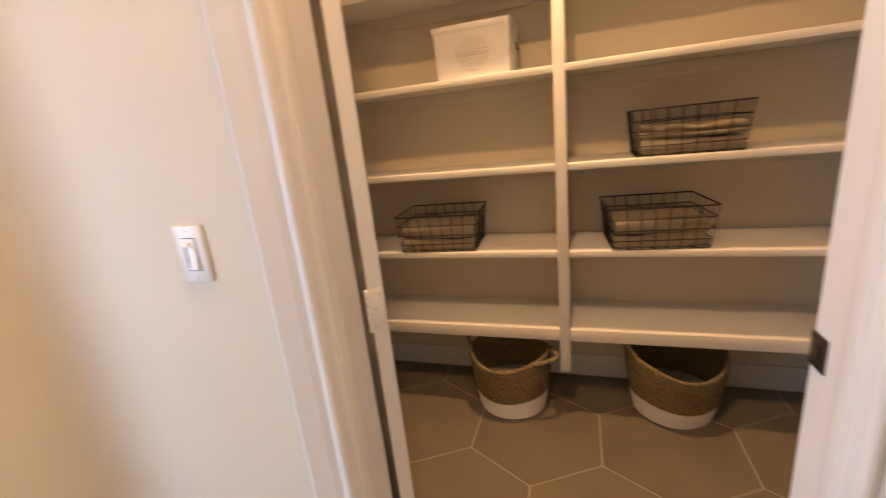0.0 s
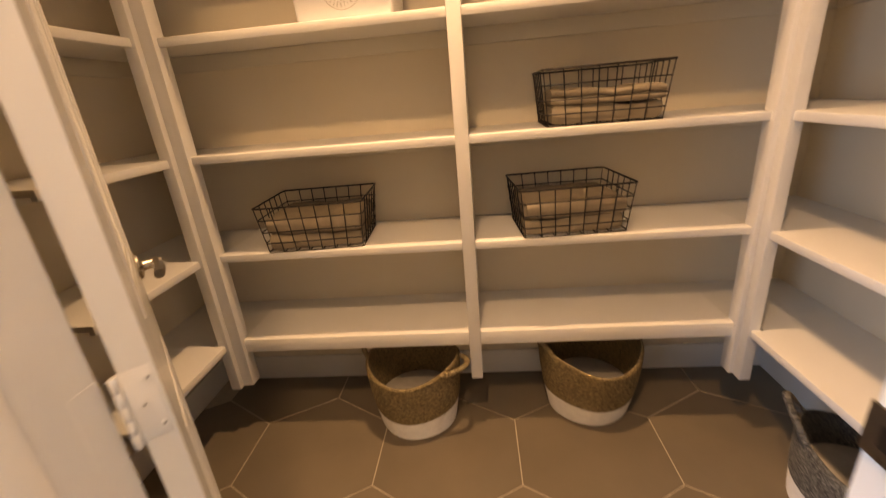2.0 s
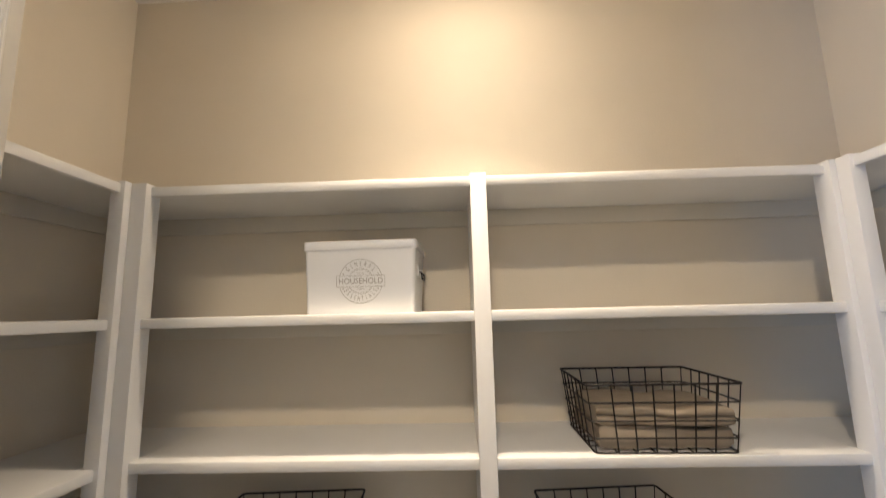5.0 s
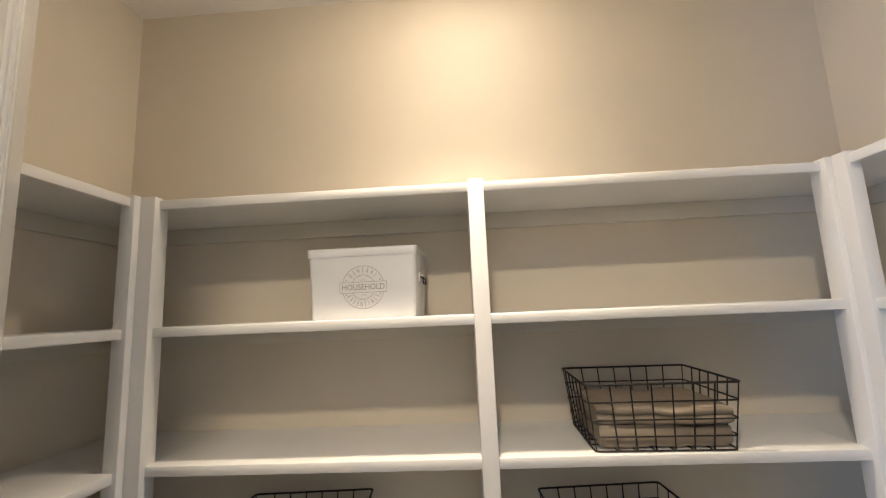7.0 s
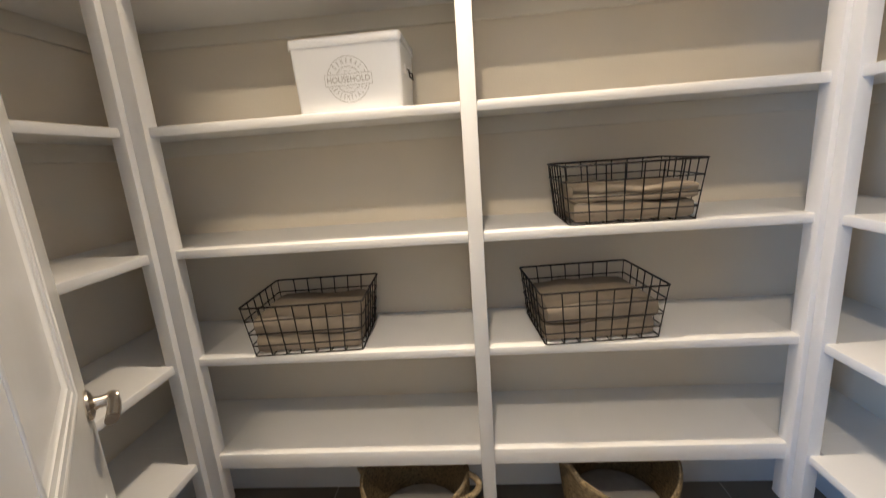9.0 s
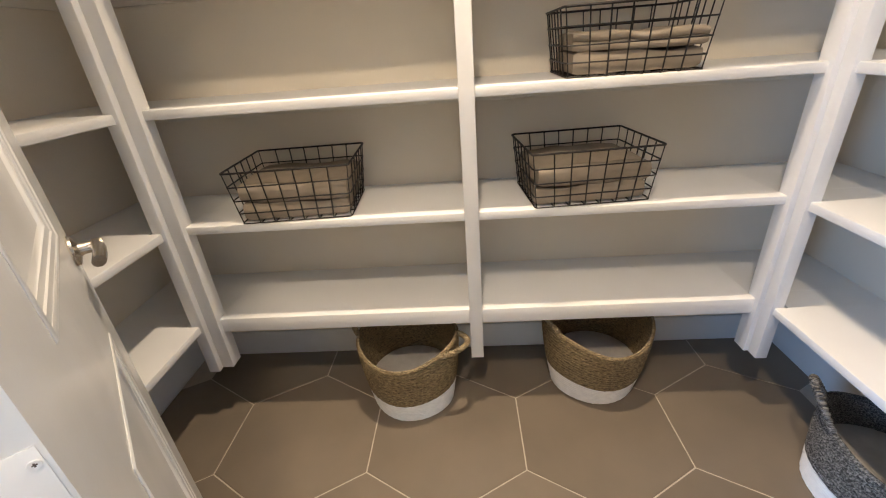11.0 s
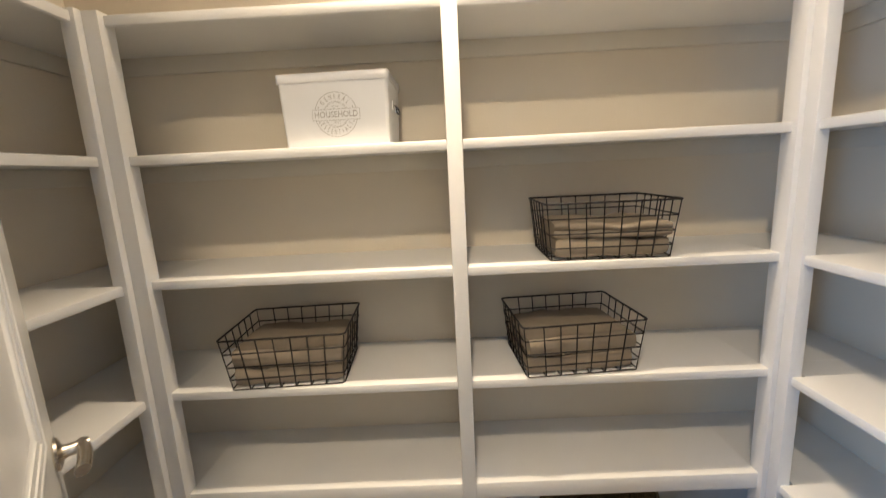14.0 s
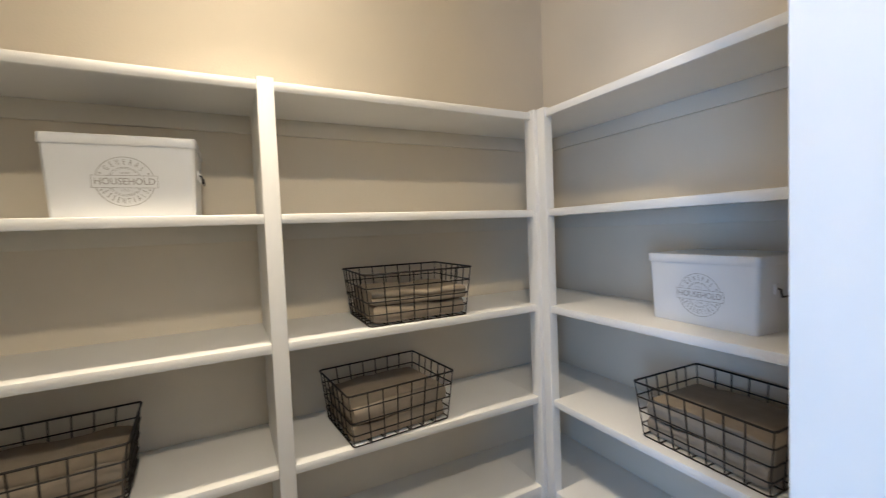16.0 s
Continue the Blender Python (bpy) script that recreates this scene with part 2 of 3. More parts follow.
WY0, WY1, WZ0, WZ1 = -1.95, -0.35, 0.12, 2.1
structure("wall_hall_west", boxes((HX0 - T, HX0, HY0, WY0, 0, CEIL), (HX0 - T, HX0, WY1, YH, 0, CEIL), (HX0 - T, HX0, WY0, WY1, 0, WZ0), (HX0 - T, HX0, WY0, WY1, WZ1, CEIL)), WALL, "greige painted hall wall with a tall window", "wall")
window = tagged(new("window_1"), "tall white framed window letting daylight into the hall", "window", "", "structure")
part("window_frame", boxes((HX0 - 0.09, HX0 - 0.03, WY0, WY0 + 0.05, WZ0, WZ1), (HX0 - 0.09, HX0 - 0.03, WY1 - 0.05, WY1, WZ0, WZ1), (HX0 - 0.09, HX0 - 0.03, WY0 + 0.05, WY1 - 0.05, WZ0, WZ0 + 0.05), (HX0 - 0.09, HX0 - 0.03, WY0 + 0.05, WY1 - 0.05, WZ1 - 0.05, WZ1), bevel=0.004), WHITE, window)
pane = part("pane", boxes((HX0 - 0.063, HX0 - 0.057, WY0 + 0.05, WY1 - 0.05, WZ0 + 0.05, WZ1 - 0.05)), GLASS, window)
pane.visible_shadow = False

# base boards, butted at the corners
structure("baseboard", boxes((XL, XR, YB - 0.014, YB, 0, 0.135), (XL, XL + 0.014, YF, YB - 0.014, 0, 0.135), (XR - 0.014, XR, YF, YB - 0.014, 0, 0.135), bevel=0.003), WHITE, "white painted baseboard along the pantry walls", "baseboard")

# door frame: jambs with a rebate and stop, a casing with stepped moulding on the hall side
frame_ob = tagged(new("door_frame"), "white painted door frame with moulded casing and stop", "door frame", "", "structure")


def jamb_outline(x, s):
    """Plan of one jamb, from the hall to the pantry; s is +1 where the jamb faces +x."""
    back = x - s * 0.02
    return [(back, YH - 0.002), (x - s * 0.004, YH - 0.002), (x, YH + 0.004), (x, YH + 0.012), (x + s * 0.009, YH + 0.016), (x + s * 0.0105, YH + 0.020), (x + s * 0.0105, YH + 0.044), (x + s * 0.008, YH + 0.049), (x, YH + 0.051), (x, YF - 0.002), (x - s * 0.002, YF), (back, YF)]


def casing_outline(x, s):
    """Plan of one casing leg: a round bead at the opening, a stepped flat and a rounded back band."""
    bead = [(0.002, 0)] + [(0.015 - 0.013 * math.cos(radians(q)), 0.004 + 0.012 * math.sin(radians(q))) for q in range(0, 181, 30)]
    flat = [(0.043, 0.012), (0.048, 0.015), (0.081, 0.0175), (0.086, 0.021), (0.094, 0.022), (0.099, 0.019), (0.099, 0)]
    return [(x - s * a, YH - b) for a, b in bead + flat]


part("jamb", prism(bmesh.new(), jamb_outline(JL, 1), "z", 0, HEAD), WHITE, frame_ob)
right_jamb = part("jamb", prism(bmesh.new(), jamb_outline(JR, -1), "z", 0, HEAD), WHITE, frame_ob)
part("head", boxes((JL - 0.02, JR + 0.02, YH - 0.002, YF, HEAD, HEAD + 0.02), bevel=0.002), WHITE, frame_ob)
part("casing", prism(bmesh.new(), casing_outline(JL, 1), "z", 0, HEAD + 0.004), WHITE, frame_ob)
part("casing", prism(bmesh.new(), casing_outline(JR, -1), "z", 0, HEAD + 0.004), WHITE, frame_ob)
part("casing", boxes((JL - 0.099, JR + 0.099, YH - 0.02, YH, HEAD + 0.004, HEAD + 0.099), bevel=0.004), WHITE, frame_ob)
# strike plate let into the latch jamb
strike = part("strike_plate", boxes((JR - 0.0025, JR + 0.002, 0.722, 0.768, 1.008, 1.066), bevel=0.001), STEEL, right_jamb, "dark metal strike plate")
left_jamb = frame_ob.children[0]
for z in (0.28, 1.066, 1.80, 2.50):
    part("hinge_leaf", boxes((JL - 0.002, JL + 0.0003, 0.728, YF - 0.001, z - 0.05, z + 0.05)), WHITE, left_jamb)
part("latch_hole", boxes((JR - 0.0036, JR - 0.0024, 0.732, 0.750, 1.024, 1.050), bevel=0.001), WIRE, right_jamb)


# ---------------------------------------------------------------- the door
DOOR_W, DOOR_T, DOOR_H = 0.757, 0.035, HEAD - 0.012
PANEL_A, PANEL_B = 0.200, 0.622          # panel width on the leaf


def build_door():
    """Door leaf: local x from the hinge to the latch, local y the leaf's thickness with the panelled pantry face at 0."""
    m = Matrix.Translation((-0.372, 0.798, 0)) @ Matrix.Rotation(radians(132.4), 4, "Z")
    door = tagged(new("door_1"), "white two-panel door standing open into the pantry", "door", "", "structure")
    door.matrix_world = m
    # panel openings: outer edge of the moulding
    panels = [(PANEL_A, PANEL_B, 0.25, 0.880), (PANEL_A, PANEL_B, 1.095, DOOR_H - 0.14)]
    rows = [(0.0, PANEL_A, 0.0, DOOR_T, 0.012, DOOR_H), (PANEL_B, DOOR_W, 0.0, DOOR_T, 0.012, DOOR_H)]
    for z0, z1 in ((0.012, 0.25), (0.880, 1.095), (DOOR_H - 0.14, DOOR_H)):
        rows.append((PANEL_A, PANEL_B, 0.0, DOOR_T, z0, z1))
    bm = bmesh.new()
    for r in rows:
        box(bm, *r)
    bmesh.ops.remove_doubles(bm, verts=bm.verts, dist=0.0001)
    part("leaf_frame", bm, DOORWHITE, door)
    for x0, x1, z0, z1 in panels:
        part("panel", boxes((x0 - 0.004, x1 + 0.004, 0.011, DOOR_T - 0.011, z0 - 0.004, z1 + 0.004)), DOORWHITE, door)
        # sticking: a sloped, stepped moulding round the panel, on both faces
        for face in (0, 1):
            bm = bmesh.new()
            rings = []
            for inset, depth in ((0.0, 0.003), (0.0, -0.001), (0.003, -0.003), (0.009, -0.003), (0.012, -0.0015), (0.013, -0.0005), (0.024, 0.0005), (0.026, 0.003), (0.038, 0.0045), (0.040, 0.0075), (0.048, 0.0112)):
                y = depth if face == 0 else DOOR_T - depth
                rings.append([bm.verts.new(p) for p in ((x0 + inset, y, z0 + inset), (x1 - inset, y, z0 + inset), (x1 - inset, y, z1 - inset), (x0 + inset, y, z1 - inset))])
            for one, two in zip(rings, rings[1:]):
                for k in range(4):
                    bm.faces.new((one[k], one[(k + 1) % 4], two[(k + 1) % 4], two[k]))
            part("panel_moulding", bm, DOORWHITE, door)
    # lever sets on both faces
    hx, hz = 0.695, 1.045
    for side in (-1, 1):
        y0 = 0.0 if side < 0 else DOOR_T
        lever = part("lever_handle", lathe(bmesh.new(), [(0.031, 0), (0.033, 0.003), (0.031, 0.008), (0.024, 0.011), (0.015, 0.014), (0.0125, 0.02), (0.0125, 0.052), (0.0110, 0.0555)], 28, Matrix.Translation((hx, y0, hz)) @ Matrix.Rotation(radians(90 if side < 0 else -90), 4, "X")), NICKEL, door, "brushed nickel lever handle")
        yc = y0 + side * 0.043
        bm = bmesh.new()
        tube(bm, [(hx + 0.012, yc, hz), (hx, yc, hz), (hx - 0.03, yc + side * 0.003, hz + 0.001), (hx - 0.062, yc + side * 0.002, hz - 0.001), (hx - 0.092, yc - side * 0.002, hz - 0.004)], 0.0122, 18)
        for v in bm.verts:                        # the tip is cut aslant
            if v.co.x < hx - 0.08:
                v.co.x += 0.5 * side * (v.co.y - yc)
        part("lever", bm, NICKEL, lever)
    # latch plate in the free edge
    part("latch_plate", boxes((DOOR_W - 0.001, DOOR_W + 0.0015, 0.006, 0.029, hz - 0.028, hz + 0.028), bevel=0.0006), NICKEL, door, "nickel latch plate")
    # three painted hinges at the pivot edge
    for z in (0.28, 1.066, 1.80, 2.50):
        hinge = part("hinge", boxes((-0.0010, 0.0, 0.004, DOOR_T + 0.002, z - 0.05, z + 0.05), (-0.005, 0.0, DOOR_T + 0.001, DOOR_T + 0.003, z - 0.05, z + 0.05), bevel=0.0008), WHITE, door, "white painted door hinge")
        bm = bmesh.new()
        for k in range(5):
            lathe(bm, [(0.0042, 0.0), (0.0048, 0.0008), (0.0048, 0.0192), (0.0042, 0.02)], 14, Matrix.Translation((-0.006, DOOR_T + 0.006, z - 0.05 + 0.02 * k)))
        part("knuckle", bm, WHITE, hinge)
        for k, (dy, dz) in enumerate(((0.010, 0.034), (0.022, 0.0), (0.010, -0.034))):
            part("screw", lathe(bmesh.new(), [(0.0046, 0), (0.0042, 0.0012), (0.0012, 0.0009)], 14, Matrix.Translation((-0.0009, dy, z + dz)) @ Matrix.Rotation(radians(-90), 4, "Y")), WHITE, hinge)
            cross = boxes((-0.0022, -0.0017, dy - 0.0018, dy + 0.0018, z + dz - 0.0006, z + dz + 0.0006), (-0.0023, -0.0018, dy - 0.0006, dy + 0.0006, z + dz - 0.0018, z + dz + 0.0018))
            part("screw_recess", cross, STEEL, hinge)
    return door


build_door()

# ---------------------------------------------------------------- light switch in the hall
switch = thing("light_switch", Matrix.Translation((-0.690, YH, 1.246)), "white dimmer switch with rocker and side slider on the hall wall", "light switch")
part("cover_plate", boxes((-0.036, 0.036, -0.008, 0, -0.0585, 0.0585), bevel=0.0035), PLASTIC, switch)
part("gap", boxes((-0.0180, 0.0180, -0.0083, -0.0075, -0.0345, 0.0345)), WIRE, switch, "dark shadow gap round the rocker")
part("bezel", boxes((-0.0165, 0.0165, -0.0098, -0.0075, -0.033, 0.033), bevel=0.0008), PLASTIC, switch)
part("rocker", prism(bmesh.new(), [(-0.0092, -0.029), (-0.0150, -0.029), (-0.0112, 0.0), (-0.0122, 0.016), (-0.0092, 0.016)], "x", -0.0045, 0.0135), PLASTIC, switch)
part("slider_slot", boxes((-0.0125, -0.0085, -0.0100, -0.0096, -0.027, 0.014)), WIRE, switch, "dark slot of the slider")
part("slider", boxes((-0.0140, 0.0040, -0.0142, -0.0096, 0.018, 0.0255), bevel=0.001), PLASTIC, switch)
for z in (-0.048, 0.048):
    part("screw", lathe(bmesh.new(), [(0.003, 0), (0.0028, 0.0009), (0.001, 0.0007)], 12, Matrix.Translation((0, -0.008, z)) @ Matrix.Rotation(radians(90), 4, "X")), SCREW, switch)

# ---------------------------------------------------------------- recessed ceiling lamps
for place in (LAMP_IN, LAMP_HALL):
    can = thing("recessed_light", Matrix.Translation(place), "round recessed ceiling downlight with a white trim ring", "ceiling light", "recessed downlights")
    bm = bmesh.new()
    rings = [[bm.verts.new((r * math.cos(a), r * math.sin(a), z)) for a in (2 * math.pi * k / 40 for k in range(40))] for r, z in ((0.088, 0.0), (0.086, -0.005), (0.07, -0.006), (0.064, -0.002), (0.064, 0.0))]
    for one, two in zip(rings, rings[1:]):
        for k in range(40):
            bm.faces.new((one[k], one[(k + 1) % 40], two[(k + 1) % 40], two[k]))
    part("trim_ring", bm, WHITE, can)
    part("lens", lathe(bmesh.new(), [(0.063, -0.0005), (0.063, -0.002), (0.04, -0.003)], 32), GLOW, can, "glowing warm lens")


# ---------------------------------------------------------------- shelving
def nosed_shelf(bm, x0, x1, y0, y1, top, axis, front, back, nose=NOSE):
    """A board with a taller, rounded front edge, drawn along x or y; front and back are on the other axis."""
    s = 1 if back > front else -1
    z = top
    outline = [(front + s * 0.005, z), (front + s * 0.0015, z - 0.0015), (front, z - 0.006), (front, z - nose + 0.004), (front + s * 0.0012, z - nose + 0.001), (front + s * 0.004, z - nose), (front + s * 0.019, z - nose), (front + s * 0.019, z - 0.019), (back, z - 0.019), (back, z)]
    a, b = (x0, x1) if axis == "x" else (y0, y1)
    return prism(bm, outline, axis, a, b)


PX = ((-1.080, -1.018), (-0.047, 0.001), (0.980, 1.022))     # posts of the back run
PY = (1.862, 1.872, 1.864)                                   # and their fronts
PZ0, PZ1 = 0.247, 2.05


def back_run():
    run = thing("shelving_unit", Matrix.Translation((0, FRONT, 0)), "white painted built-in shelving with five shelves along the back wall", "shelving", "pantry shelving")
    inv = Matrix.Translation((0, -FRONT, 0))
    def put(name, bm, mat=WHITE):
        bmesh.ops.transform(bm, matrix=inv, verts=bm.verts)
        return part(name, bm, mat, run)
    for z in LEVELS:
        for x0, x1, c0, c1 in ((PX[0][1], PX[1][0], XL + 0.001, PX[0][1]), (PX[1][1], PX[2][0], PX[2][0], XR - 0.001)):
            bm = nosed_shelf(bmesh.new(), x0, x1, 0, 0, z, "x", FRONT, YB - 0.001, APRON if z == LEVELS[0] else NOSE)
            box(bm, c0, c1, FRONT + 0.043, YB - 0.001, z - 0.019, z - 0.0004)
            put("shelf", bm)
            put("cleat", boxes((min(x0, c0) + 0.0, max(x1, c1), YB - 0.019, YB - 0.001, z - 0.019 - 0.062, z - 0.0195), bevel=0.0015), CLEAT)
    for n, (x0, x1) in enumerate(PX):
        put("post", boxes((x0, x1, PY[n], FRONT + 0.042, PZ0, PZ1), bevel=0.003))
        if n == 1:
            put("divider", boxes((x0 + 0.0005, x1 - 0.0005, FRONT + 0.0405, YB - 0.0195, LEVELS[0] - 0.027, LEVELS[-1] - 0.0005)))
    return run


def side_run(front, wall, y0, y1, post_x, post_y, post_end, label):
    """Shelves along a side wall; their post stands a step in front of the back run's post, so that the corner is a small stair in plan."""
    s = 1 if wall > front else -1
    run = thing("shelving_unit", Matrix.Translation((front, y1, 0)), label, "shelving", "pantry shelving")
    inv = Matrix.Translation((-front, -y1, 0))
    def put(name, bm, mat=WHITE):
        bmesh.ops.transform(bm, matrix=inv, verts=bm.verts)
        return part(name, bm, mat, run)
    for z in LEVELS:
        bm = nosed_shelf(bmesh.new(), 0, 0, y0, post_y, z, "y", front, wall - s * 0.001)
        a, b = sorted((front + s * 0.046, wall - s * 0.001))
        box(bm, a, b, post_y, FRONT + 0.0425, z - 0.019, z - 0.0004)
        put("shelf", bm)
        a, b = sorted((wall - s * 0.019, wall - s * 0.001))
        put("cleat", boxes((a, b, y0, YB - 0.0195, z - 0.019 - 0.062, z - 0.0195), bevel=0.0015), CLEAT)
    a, b = post_x
    put("post", boxes((a, b, post_y, post_end, PZ0, PZ1), bevel=0.003))
    return run


back_run()
side_run(LFRONT, XL, 1.352, FRONT - 0.001, (-1.106, -1.062), 1.835, PY[0] - 0.0005, "white painted built-in shelving on the wall behind the door")
side_run(RFRONT, XR, YF + 0.001, FRONT - 0.001, (0.996, 1.038), 1.820, PY[2] - 0.0005, "white painted built-in shelving along the side wall")


# ---------------------------------------------------------------- wire baskets with towels
def wire_basket():
    """Tapered wire basket: rim, rings, upright wires, bottom grid; origin at its base."""
    h, wt, dt, wb, db = 0.187, 0.416, 0.335, 0.378, 0.300
    basket = thing("wire_basket", Matrix(), "dark bronze wire basket holding folded towels", "basket", "wire baskets")

    def corner_ring(f, z, r=0.012):
        w, d = (wb + (wt - wb) * f) / 2, (db + (dt - db) * f) / 2
        pts = []
        for cx, cy, a0 in ((w - r, d - r, 0), (-w + r, d - r, 90), (-w + r, -d + r, 180), (w - r, -d + r, 270)):
            pts += [(cx + r * math.cos(radians(a0 + a)), cy + r * math.sin(radians(a0 + a)), z) for a in (0, 30, 60, 90)]
        return pts

    part("rim", tube(bmesh.new(), corner_ring(1, h - 0.0025), 0.0034, 8, True), WIRE, basket)
    for f in (0.0, 0.21, 0.46, 0.73):
        part("ring_wire", tube(bmesh.new(), corner_ring(f, 0.004 + f * (h - 0.006)), 0.0024, 6, True), WIRE, basket)

    def wires(n, along, name):
        for k in range(n):
            f = (k + 1) / (n + 1) * 2 - 1
            if along == "x":
                top, bottom = (f * (wt / 2 - 0.012), dt / 2), (f * (wb / 2 - 0.012), db / 2)
                pts = [(top[0], -top[1], h - 0.003), (bottom[0], -bottom[1], 0.006), (bottom[0], -bottom[1] + 0.006, 0.0018), (bottom[0], bottom[1] - 0.006, 0.0018), (bottom[0], bottom[1], 0.006), (top[0], top[1], h - 0.003)]
            else:
                top, bottom = (wt / 2, f * (dt / 2 - 0.012)), (wb / 2, f * (db / 2 - 0.012))
                pts = [(-top[0], top[1], h - 0.003), (-bottom[0], bottom[1], 0.006), (-bottom[0] + 0.006, bottom[1], 0.005), (bottom[0] - 0.006, bottom[1], 0.005), (bottom[0], bottom[1], 0.006), (top[0], top[1], h - 0.003)]
            part(name, tube(bmesh.new(), pts, 0.0023, 6), WIRE, basket)

    wires(6, "x", "upright_wire")
    wires(5, "y", "upright_wire")
    for sx in (-1, 1):
        for sy in (-1, 1):
            part("corner_wire", tube(bmesh.new(), [(sx * (wb / 2 - 0.004), sy * (db / 2 - 0.004), 0.004), (sx * (wt / 2 - 0.004), sy * (dt / 2 - 0.004), h - 0.003)], 0.0018, 6), WIRE, basket)
    return basket


def folded_towel(seed, w=0.345, d=0.255, h=0.053, layers=1):
    """A folded towel: soft rounded block, folded edge to the front, layers to the side."""
    rng = random.Random(seed)
    bm = bmesh.new()
    nx = 26
    outline = []
    t = h / layers
    bulge = t * (0.18 if layers == 1 else 0.42)
    for k in range(layers):                       # bulging folded front edges
        for a in range(-80, 81, 20):
            outline.append((-d / 2 - bulge * math.cos(radians(a)) + 0.006, t * (k + 0.5) + t * 0.5 * math.sin(radians(a))))
    outline += [(-d / 4, h + 0.002), (0, h + 0.003), (d / 4, h + 0.002)]
    for k in reversed(range(layers)):
        for a in range(-80, 81, 20):
            outline.append((d / 2 + bulge * math.cos(radians(a)) - 0.006, t * (k + 0.5) - t * 0.5 * math.sin(radians(a))))
    outline += [(d / 4, 0), (0, 0), (-d / 4, 0)]
    rings = []
    for i in range(nx + 1):
        u = i / nx
        end = min(1, min(u, 1 - u) / 0.05)
        pinch = 0.80 + 0.20 * math.sqrt(end)
        lift = 0.004 * math.sin(u * 5 + seed) + 0.003 * math.sin(u * 13 + 2 * seed)
        ring = []
        for y, z in outline:
            n = noise.noise(Vector((u * 6 + seed, y * 30, z * 40))) * 0.0035
            ring.append(bm.verts.new(((u - 0.5) * w, y * (0.97 + 0.03 * end) + n, max(0.0, h / 2 + (z - h / 2) * pinch + n + lift * (z / h)))))
        rings.append(ring)
    for one, two in zip(rings, rings[1:]):
        for k in range(len(outline)):
            bm.faces.new((one[k], one[(k + 1) % len(outline)], two[(k + 1) % len(outline)], two[k]))
    bm.faces.new(rings[0][::-1])
    bm.faces.new(rings[-1])
    return bm


basket0 = wire_basket()
PLACES = ((-0.629, 2.040, LEVELS[1], 3.5, 0.0), (0.364, 2.044, LEVELS[1], 4.5, 0.0), (0.464, 2.045, LEVELS[2], -2.0, 0.01), (1.195, 1.250, LEVELS[1], -92.0, 0.0))
for n, (x, y, z, turn, shift) in enumerate(PLACES):
    m = pose(x, y, z, 0, 0, turn)
    if n == 0:
        basket0.matrix_world = m
    else:
        copy_thing(basket0, m)
    for k, lift in enumerate((0.0072, 0.0670)):
        towel = new("folded_towel", mesh_of("folded_towel", folded_towel(3 * n + k + 1, 0.360 + 0.008 * k, 0.262 + 0.006 * k, (0.056, 0.050 if n == 2 else 0.066)[k], 2 if k == 1 and n == 2 else 1), TOWEL))
        tagged(towel, "folded oatmeal towel lying in a wire basket", "towel", "folded towels")
        towel.matrix_world = m @ pose(0.006 * (k - 0.5) + shift, 0, lift, 0, 0.6 * k, 1.2 * (-1) ** (k + n))


# ---------------------------------------------------------------- lidded tins with print
def glyphs(text, size):
    """The built-in font's letters as a bmesh in x and y, centred."""
    curve = bpy.data.curves.new("letters", "FONT")
    curve.body, curve.size, curve.align_x, curve.align_y, curve.resolution_u = text, size, "CENTER", "CENTER", 3
    ob = bpy.data.objects.new("letters", curve)
    scene.collection.objects.link(ob)
    bpy.context.view_layer.update()
    data = bpy.data.meshes.new_from_object(ob.evaluated_get(bpy.context.evaluated_depsgraph_get()))
    bm = bmesh.new()
    bm.from_mesh(data)
    bpy.data.objects.remove(ob)
    bpy.data.meshes.remove(data)
    return bm


def merge(bm, other, m):
    bmesh.ops.transform(other, matrix=m, verts=other.verts)
    data = bpy.data.meshes.new("joined")
    other.to_mesh(data)
    other.free()
    bm.from_mesh(data)
    bpy.data.meshes.remove(data)
    return bm


def arc_word(text, radius, size, step, top):
    bm = bmesh.new()
    for k, letter in enumerate(text):
        a = (k - (len(text) - 1) / 2) * step
        if top:
            m = Matrix.Rotation(-a, 4, "Z") @ Matrix.Translation((0, radius, 0))
        else:
            m = Matrix.Rotation(a, 4, "Z") @ Matrix.Translation((0, -radius, 0))
        merge(bm, glyphs(letter, size), m @ Matrix.Diagonal((0.62, 1.15, 1, 1)))
    return bm


def ring_band(r, w, a0, a1, steps=48):
    bm = bmesh.new()
    rows = []
    for k in range(steps + 1):
        a = radians(a0 + (a1 - a0) * k / steps)
        rows.append([bm.verts.new((q * math.cos(a), q * math.sin(a), 0)) for q in (r - w / 2, r + w / 2)])
    for one, two in zip(rows, rows[1:]):
        bm.faces.new((one[0], one[1], two[1], two[0]))
    return bm


def rounded_rect(w, d, r, n=6):
    pts = []
    for cx, cy, a0 in ((w / 2 - r, d / 2 - r, 0), (-w / 2 + r, d / 2 - r, 90), (-w / 2 + r, -d / 2 + r, 180), (w / 2 - r, -d / 2 + r, 270)):
        pts += [(cx + r * math.cos(radians(a0 + 90 * k / n)), cy + r * math.sin(radians(a0 + 90 * k / n))) for k in range(n + 1)]
    return pts


